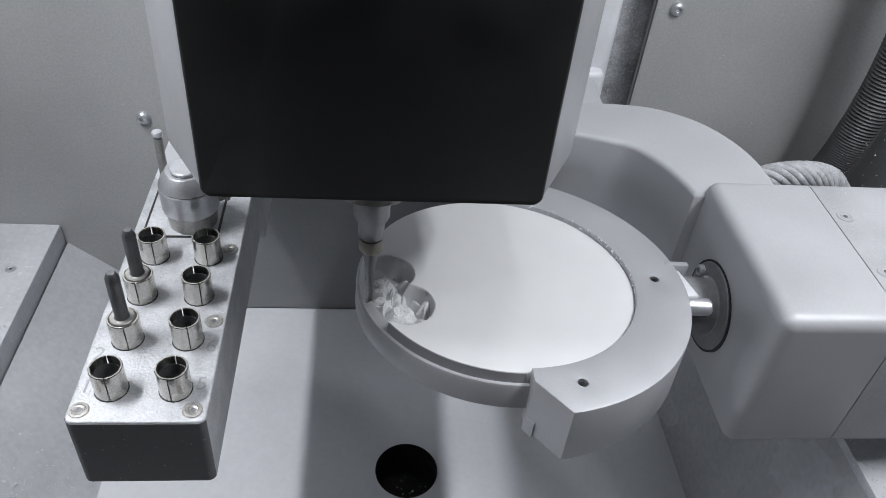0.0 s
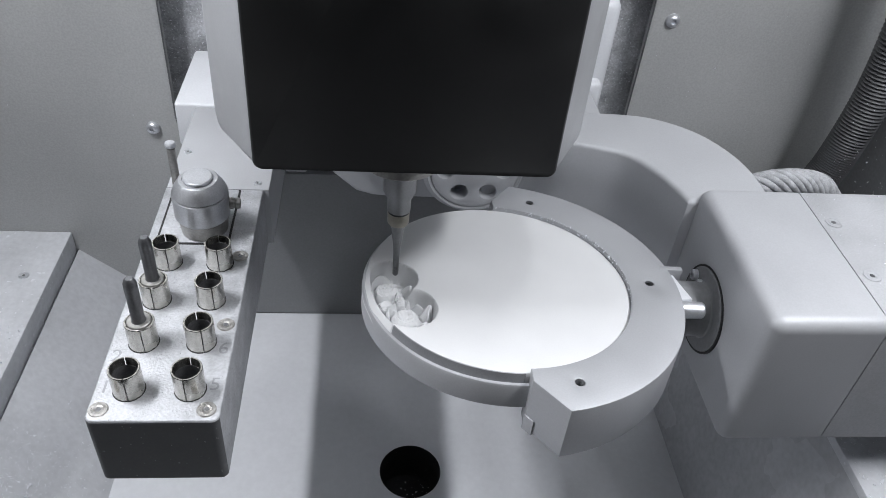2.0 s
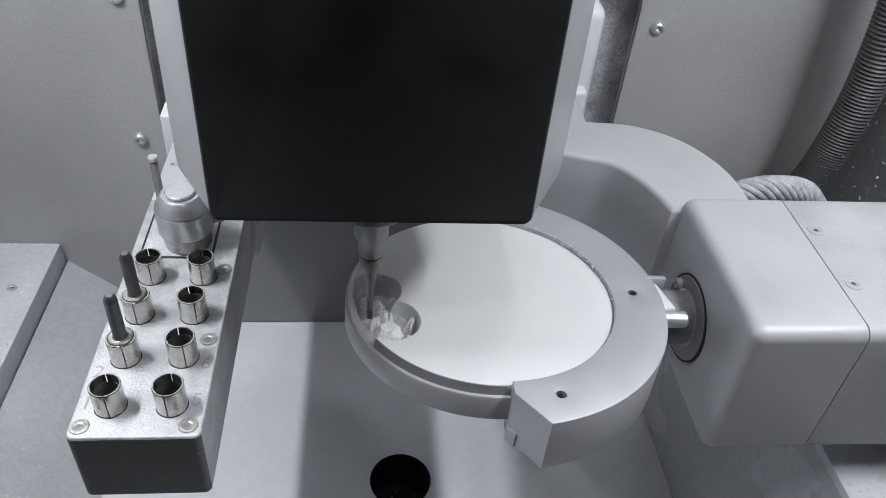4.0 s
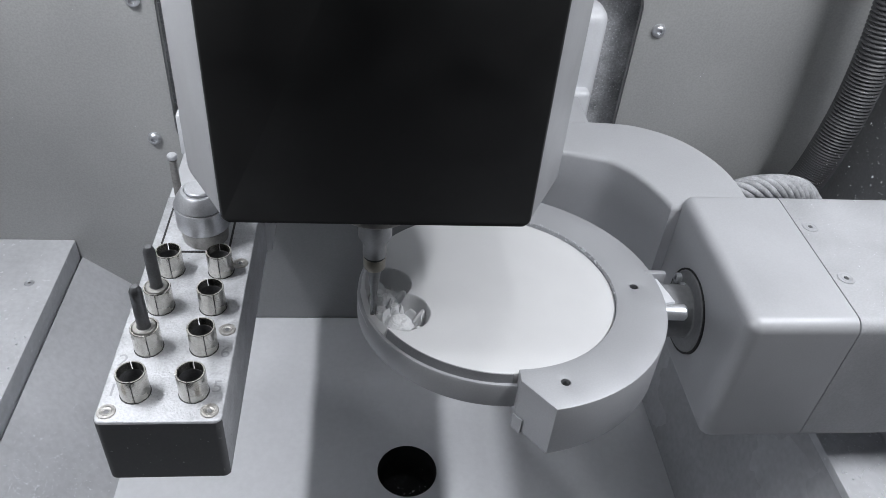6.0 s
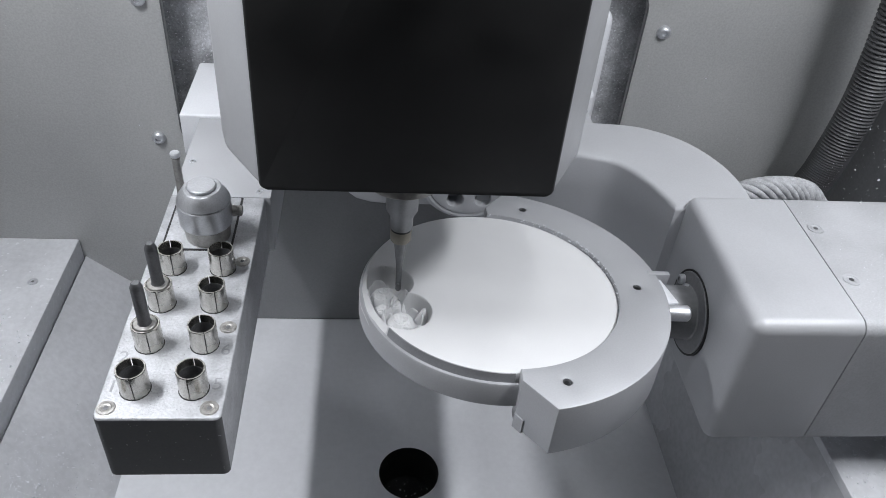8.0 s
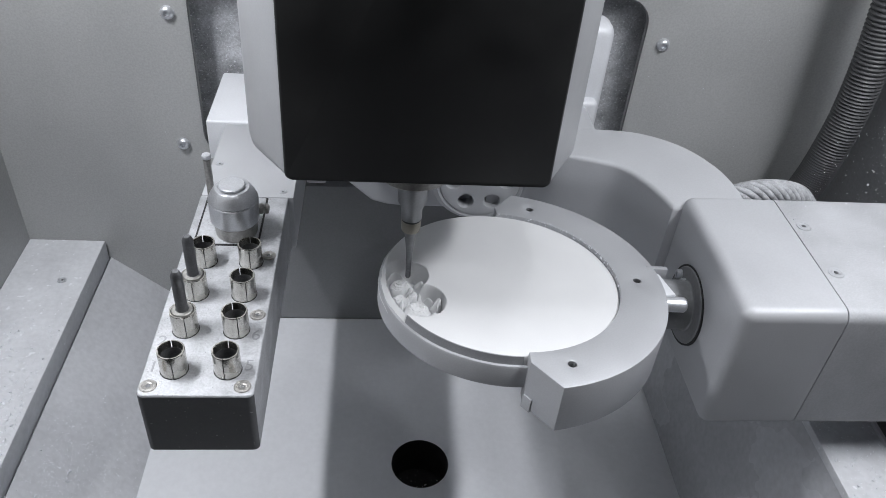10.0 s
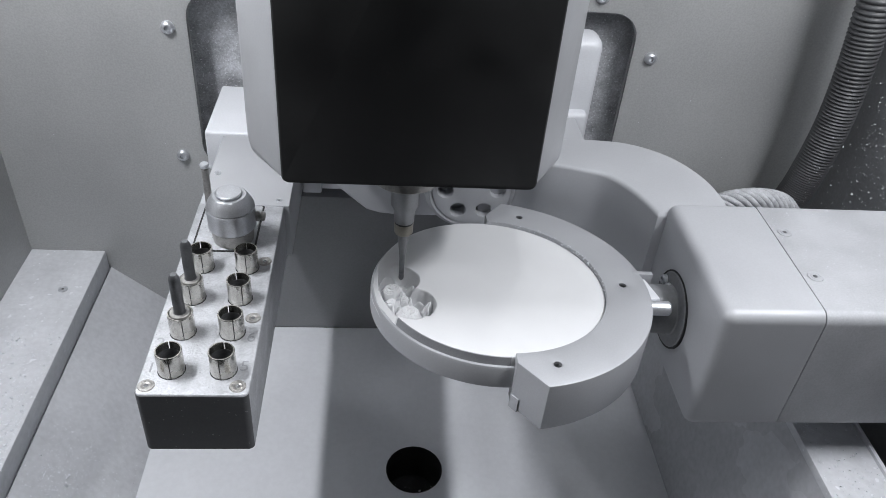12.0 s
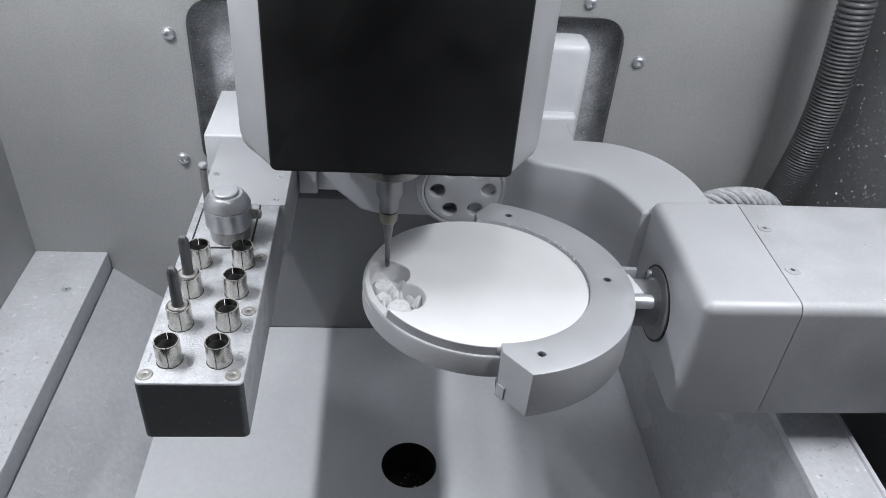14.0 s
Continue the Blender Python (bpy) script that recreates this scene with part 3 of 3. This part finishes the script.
# ---- swivel arm ----
def swivel_arm():
    a = thing("swivel_arm", (13.5, 14.5, -3.5), "silver painted curved swivel arm with a square motor block", "swivel arm")
    o = Vector((13.5, 14.5, -3.5))

    def put(name, bm, mat, label="", smooth=35):
        bmesh.ops.translate(bm, vec=-o, verts=bm.verts)
        return part(name, bm, mat, a, label, smooth)

    outer = glide([(25.4, 8.9, 0), (25.3, 11.4, 0), (24.7, 13.2, 0), (23.6, 14.7, 0), (21.8, 15.75, 0), (19.7, 16.0, 0), (17.3, 15.95, 0), (14.0, 16.0, 0)], 5)
    inner = glide([(14.0, 15.0, 0), (15.9, 14.6, 0), (16.9, 13.4, 0), (18.5, 12.85, 0), (19.9, 12.3, 0), (20.8, 11.1, 0), (21.35, 9.8, 0), (21.6, 8.9, 0)], 5)
    put("curved_arm", prism([(p.x, p.y) for p in outer + inner], -3.2, 2.25, 0.8, 5), ARM, smooth=60)
    lie = Matrix(((0, 0, 1, 0), (1, 0, 0, 0), (0, 1, 0, 0), (0, 0, 0, 1)))

    def bar(x0, x1, inset, bevel):
        bm = prism(rounded(1.3 + inset, 9.3 - inset, -3.82 + inset, 2.8 - inset, 0.5), -x1, -x0, bevel, 4, top_only=True)
        bmesh.ops.transform(bm, matrix=lie @ Matrix.Diagonal((1, 1, -1, 1)), verts=bm.verts)
        return bm

    put("motor_block", bar(22.05, 26.2, 0, 0.48), ARM)
    put("seam", bar(26.15, 26.3, 0.05, 0.0), GASKET, "thin dark seam")
    put("motor_cover", bar(26.245, 37.15, 0, 0.02), COVER, "pale grey motor cover powdered with fine dust")
    for x, y in ((26.78, 6.97), (26.78, 3.82)):
        screw_head(a, (x - o.x, y - o.y, 2.805 - o.z), 0.34, mat=HOLDER)
    # round flange with six holes, facing the operator
    cz = -0.4
    holes = [list(reversed(arc(1.42 * math.cos(radians(60 * k + 2)), 1.42 * math.sin(radians(60 * k + 2)), 0.43, 0, 345, 23))) for k in range(6)]
    bm = prism(arc(0, 0, 2.15, 0, 352.5, 47), 0, 0.9, 0.06, 2, holes)
    bmesh.ops.transform(bm, matrix=Matrix(((1, 0, 0, 13.5), (0, 0, 1, 14.5), (0, 1, 0, cz), (0, 0, 0, 1))), verts=bm.verts)
    put("flange", bm, ARM)
    put("flange_rim", lathe([(2.17, 14.55), (2.30, 14.50), (2.55, 14.75), (2.62, 15.4), (2.62, 16.6), (0, 16.6), (0, 15.38), (2.17, 15.38)], (13.5, 0, cz), "y", 56), ARM)
    return a


swivel_arm()

hub = thing("bearing_housing", (9.3, 16.0, -3.2), "silver painted bearing housing beside the flange", "bearing housing")
bm = prism([(-4.2, 3.4), (-2.92, 1.62), (-1.5, 0.32), (-0.7, 0.08), (0.2, 0.0), (4.5, 0.0), (4.5, 6.0), (-4.2, 6.0)], 0, 5.5, 0.25, 3)
bmesh.ops.transform(bm, matrix=Matrix(((1, 0, 0, 0), (0, 0, 1, 0), (0, 1, 0, 0), (0, 0, 0, 1))), verts=bm.verts)
part("body", bm, ARM, hub)
beam = thing("cross_beam", (4.3, 17.5, -2.7), "grey painted cross beam at the back of the chamber", "beam")
part("body", box(0, 16.0, 0.25, 5.0, 0, 3.6, 0.15, 3), ARM, beam)
part("lug", box(-0.15, 0.95, -0.2, 3.0, 0, 2.6, 0.12, 3), ARM, beam)

column = thing("column_cover", (17.0, 20.5, -5.0), "white rounded column cover inside the wall opening", "column cover")
part("body", box(0, 4.35, 1.0, 3.2, 0, 10.6, 0.7, 5), WHITE, column)
part("lower_cover", box(0.0, 4.0, 0.4, 3.0, 0, 6.2, 0.35, 4), WHITE, column)

# ---- hose and cable ----
hose = thing("corrugated_hose", (35.3, 19.5, -7.0), "dark grey corrugated plastic hose beside the wall", "hose")
line = glide([(-0.6, 0.6, 25.0), (-0.2, 0.2, 17.0), (0.1, 0.0, 12.6), (0.2, 0.0, 9.0), (-0.1, 0.0, 5.8), (-0.6, 0.0, 3.5), (-1.6, 0.3, 0.8)], 64)
part("hose", tube(line, lambda i: (0.91, 0.99, 1.04, 0.99)[i % 4] if i else 1.0, 22), HOSE, hose, smooth=80)
cable = thing("braided_cable", (28.5, 12.8, 0.12), "pale grey braided cable loom behind the arm", "cable")
for k in range(9):
    mid = glide([(-3.2, 0.5, -0.9), (-1.5, 0.1, 0.3), (0.2, 0.0, 0.6), (1.8, 0.3, 0.1), (3.2, 0.8, -1.2)], 20)
    mid = [p + 0.46 * Vector((0, math.cos(i * 0.15 + k * 0.698), math.sin(i * 0.15 + k * 0.698))) for i, p in enumerate(mid)]
    part("strand", tube(mid, lambda i: 0.17 + 0.015 * (i % 2), 10), BRAID, cable, smooth=70)


# ---- powder and chips ----
def chips(name, count, spot, sizes, label):
    """Loose white chips: tiny uneven tetrahedra where spot() puts them."""
    bm = bmesh.new()
    for _ in range(count):
        p = Vector(spot())
        r = random.uniform(*sizes) * (1 if random.random() < 0.85 else 1.8)
        vs = [bm.verts.new(p + r * Vector((random.uniform(-1, 1), random.uniform(-1, 1), random.uniform(-1, 1)))) for _ in range(4)]
        for a, b, c in ((0, 1, 2), (0, 1, 3), (0, 2, 3), (1, 2, 3)):
            bm.faces.new((vs[a], vs[b], vs[c]))
    return tagged(part(name, bm, POWDER, None, label, smooth=0), category="powder", kind="stuff")


chips("wall_chips", 800, lambda: (37.16, random.triangular(7, 20.8, 17), random.triangular(-9, 13, 0)), (0.02, 0.06), "white ceramic chips stuck to the dark wall")
chips("back_wall_chips", 60, lambda: (random.uniform(-12, 34), 23.76, random.uniform(-8, 8)), (0.02, 0.045), "white ceramic specks on the grey back wall")
chips("ledge_chips", 420, lambda: ((lambda y: (random.uniform(29.1, 32.0), y, -6.23))(random.uniform(-4, 5))), (0.025, 0.07), "white chips strewn on the side ledge")
chips("cover_powder", 500, lambda: (random.uniform(26.4, 36.5), random.uniform(1.9, 9.0), 2.81), (0.008, 0.028), "fine white dust on the motor cover")
chips("floor_chips", 90, lambda: (random.uniform(9.5, 26), random.uniform(5, 15), FLOOR_Z + 0.01), (0.012, 0.03), "fine white dust grains on the floor")


chips("ledge_powder", 4500, lambda: (random.uniform(-15.2, -10.55), random.triangular(-6, 17, 2), -12.30), (0.035, 0.085), "coarse pale powder lying on the side ledge")


def slope_spot():
    k = random.triangular(0.0, 1.0, 0.25)
    return (-10.3 + 5.0 * k, random.triangular(-4, 13, 1), -13.8 + (FLOOR_Z + 13.8) * k + 0.01)


chips("slope_powder", 2200, slope_spot, (0.025, 0.065), "coarse pale powder on the sloping panel")


def drain_spot():
    a, r = random.uniform(0, 2 * math.pi), 1.7 * math.sqrt(random.random())
    return (11.15 + r * math.cos(a), 9.75 + r * math.sin(a), FLOOR_Z - 2.97)


chips("drain_powder", 70, drain_spot, (0.03, 0.06), "white specks at the bottom of the drain")


def hose_spot():
    i = random.randrange(130, len(line) - 1)
    a = radians(random.uniform(190, 330))
    return line[i] + Vector((35.3, 19.5, -7.0)) + 1.1 * Vector((0.75 * math.cos(a), math.sin(a), 0.35))


chips("hose_powder", 160, hose_spot, (0.01, 0.032), "white powder specks caught on the hose")


def lip_spot():
    a = radians(random.triangular(-20, 95, 55))
    p = MID + 4.98 * (math.cos(a) * U + math.sin(a) * V) - random.uniform(-0.02, 0.2) * N
    return p + Vector((random.gauss(0, 0.02), random.gauss(0, 0.02), 0))


chips("lip_powder", 260, lip_spot, (0.015, 0.05), "white powder caught along the holder lip")

# ---- spindle ----
def rim_points(half, low, r, y, top=27.0):
    half_at = 0.05
    pts = [(-half, top)] + [(-half + r - r * math.cos(radians(a)), low + r - r * math.sin(radians(a))) for a in range(0, 91, 10)]
    pts += [(half - r + r * math.sin(radians(a)), low + r - r * math.cos(radians(a))) for a in range(0, 91, 10)] + [(half, top)]
    return [(x + half_at, y, z) for x, z in pts]


def milling_spindle():
    s = thing("milling_spindle", (9.0, 5.0, 0.0), "grey milling spindle with a black front panel", "milling spindle")

    def loft(loops, cap):
        bm = bmesh.new()
        rows = [[bm.verts.new(p) for p in loop] for loop in loops]
        for a, b in zip(rows, rows[1:]):
            for k in range(len(a)):
                bm.faces.new((a[k], a[(k + 1) % len(a)], b[(k + 1) % len(b)], b[k]))
        for row in cap(rows):
            bm.faces.new(row)
        return bm

    part("housing", loft([rim_points(4.56, 7.08, 0.22, -2.40), rim_points(4.70, 6.98, 0.29, -2.25), rim_points(5.75, 6.05, 0.75, 0.0), rim_points(6.24, 5.62, 0.95, 1.05), rim_points(6.40, 5.5, 1.05, 1.6), rim_points(6.40, 5.5, 1.05, 9.0)], lambda r: (r[0], r[-1])), HOUSING, s, smooth=30)
    part("front_panel", loft([rim_points(4.50, 7.05, 0.2, -2.60), rim_points(4.59, 7.01, 0.25, -2.51), rim_points(4.61, 7.01, 0.25, -2.38)], lambda r: (r[0], r[-1])), BLACK, s, "flat black front panel", smooth=50)
    part("carriage", box(-6.6, 6.6, 7.0, 13.0, 9.2, 27.0, 0.4, 3), DARK, s, "dark grey carriage behind the housing")
    part("nose_flange", lathe([(0, 6.3), (1.45, 6.3), (1.45, 5.95), (1.38, 5.88), (1.15, 5.86), (1.12, 5.93), (0, 5.93)], steps=56), COLLAR, s)
    # nose steel is toned dark for the shade under the housing
    part("nose", lathe([(0, 5.95), (0.58, 5.95), (0.58, 4.55), (0.42, 4.22), (0.42, 3.72), (0, 3.72)], steps=40), NOSE, s)
    part("o_ring", lathe([(0, 3.74), (0.385, 3.74), (0.4, 3.68), (0.385, 3.6), (0, 3.6)], steps=36), GASKET, s)
    part("collar", lathe([(0, 3.62), (0.39, 3.62), (0.4, 3.58), (0.39, 3.16), (0.36, 3.1), (0, 3.1)], steps=36), BRASS, s, "gold coloured tool collar")
    part("bur", lathe([(0.24, 3.12), (0.23, 2.85), (0.15, 2.1), (0.12, 1.7), (0.115, 0.62), (0.07, 0.54), (0, 0.52)], steps=24), SHANK, s, "slim dark carbide bur")
    return s


spindle = milling_spindle()

# seconds, x, y of the spindle's axis
CUT = [
    (0, 8.69, 4.16), (0.1, 8.73, 3.67), (0.2, 8.93, 3.53), (0.3, 9.19, 3.54), (0.4, 9.15, 3.44), (0.5, 9.00, 3.52),
    (0.6, 8.90, 3.26), (0.7, 9.18, 3.46), (0.8, 9.23, 3.76), (0.9, 9.08, 3.88), (1, 9.04, 4.43), (1.1, 9.06, 4.58),
    (1.2, 9.05, 4.96), (1.3, 8.97, 5.26), (1.4, 9.02, 5.66), (1.5, 9.42, 5.64), (1.6, 10.04, 5.53), (1.7, 10.29, 5.40),
    (1.8, 10.12, 5.61), (1.9, 9.85, 5.77), (2, 9.47, 5.99), (2.1, 9.19, 6.02), (2.2, 9.09, 6.33), (2.3, 9.14, 6.64),
    (2.4, 9.12, 6.72), (2.5, 9.03, 6.62), (2.6, 8.96, 6.23), (2.7, 8.83, 5.59), (2.8, 8.83, 5.26), (2.9, 8.81, 5.07),
    (3, 8.91, 4.96), (3.2, 9.00, 4.70), (3.6, 9.10, 3.62), (3.9, 9.15, 3.99), (4.25, 9.05, 5.20), (4.6, 9.59, 5.81),
    (4.95, 9.09, 5.93), (5.3, 8.45, 4.58), (5.5, 8.69, 4.07), (5.7, 8.83, 3.49), (5.9, 9.01, 3.58), (6, 8.82, 3.91),
    (6.1, 8.70, 4.27), (6.3, 8.91, 4.70), (6.5, 8.85, 5.32), (6.7, 9.08, 5.76), (6.9, 9.28, 6.52), (7, 9.31, 6.43),
    (7.1, 9.32, 6.36), (7.3, 9.35, 5.84), (7.5, 9.51, 5.57), (7.7, 10.02, 5.53), (7.9, 9.40, 5.56), (8, 9.72, 5.36),
    (8.1, 10.06, 5.14), (8.2, 10.27, 5.18), (8.6, 9.54, 5.45), (8.95, 9.14, 6.02), (9.3, 9.44, 5.80), (9.65, 9.95, 5.28),
    (10, 9.45, 5.65), (10.3, 9.33, 5.89), (10.4, 9.36, 5.57), (10.5, 9.49, 5.45), (10.6, 9.92, 5.16), (10.7, 9.83, 5.32),
    (10.8, 9.51, 5.26), (10.9, 9.64, 5.17), (11, 9.89, 4.97), (11.1, 10.11, 4.82), (11.2, 10.09, 5.28), (11.3, 9.66, 5.43),
    (11.4, 9.12, 5.61), (11.5, 8.83, 5.39), (11.6, 9.01, 5.26), (11.8, 9.56, 5.35), (12, 9.52, 5.84), (12.1, 9.49, 5.88),
    (12.2, 9.49, 5.81), (12.3, 9.52, 5.69), (12.4, 9.58, 5.56), (12.5, 9.49, 5.39), (12.6, 9.42, 5.28), (12.8, 9.73, 5.32),
    (12.9, 9.40, 5.49), (13, 9.01, 5.37), (13.1, 9.02, 5.21), (13.2, 9.45, 5.01), (13.3, 10.12, 4.88), (13.4, 10.19, 4.67),
    (13.5, 9.98, 5.06), (13.6, 9.60, 5.42), (13.8, 9.26, 5.49), (14, 9.29, 6.39),
]


def motions():
    walk(spindle, [(t, pose(x * CM, y * CM, 0)) for t, x, y in CUT])


motions()
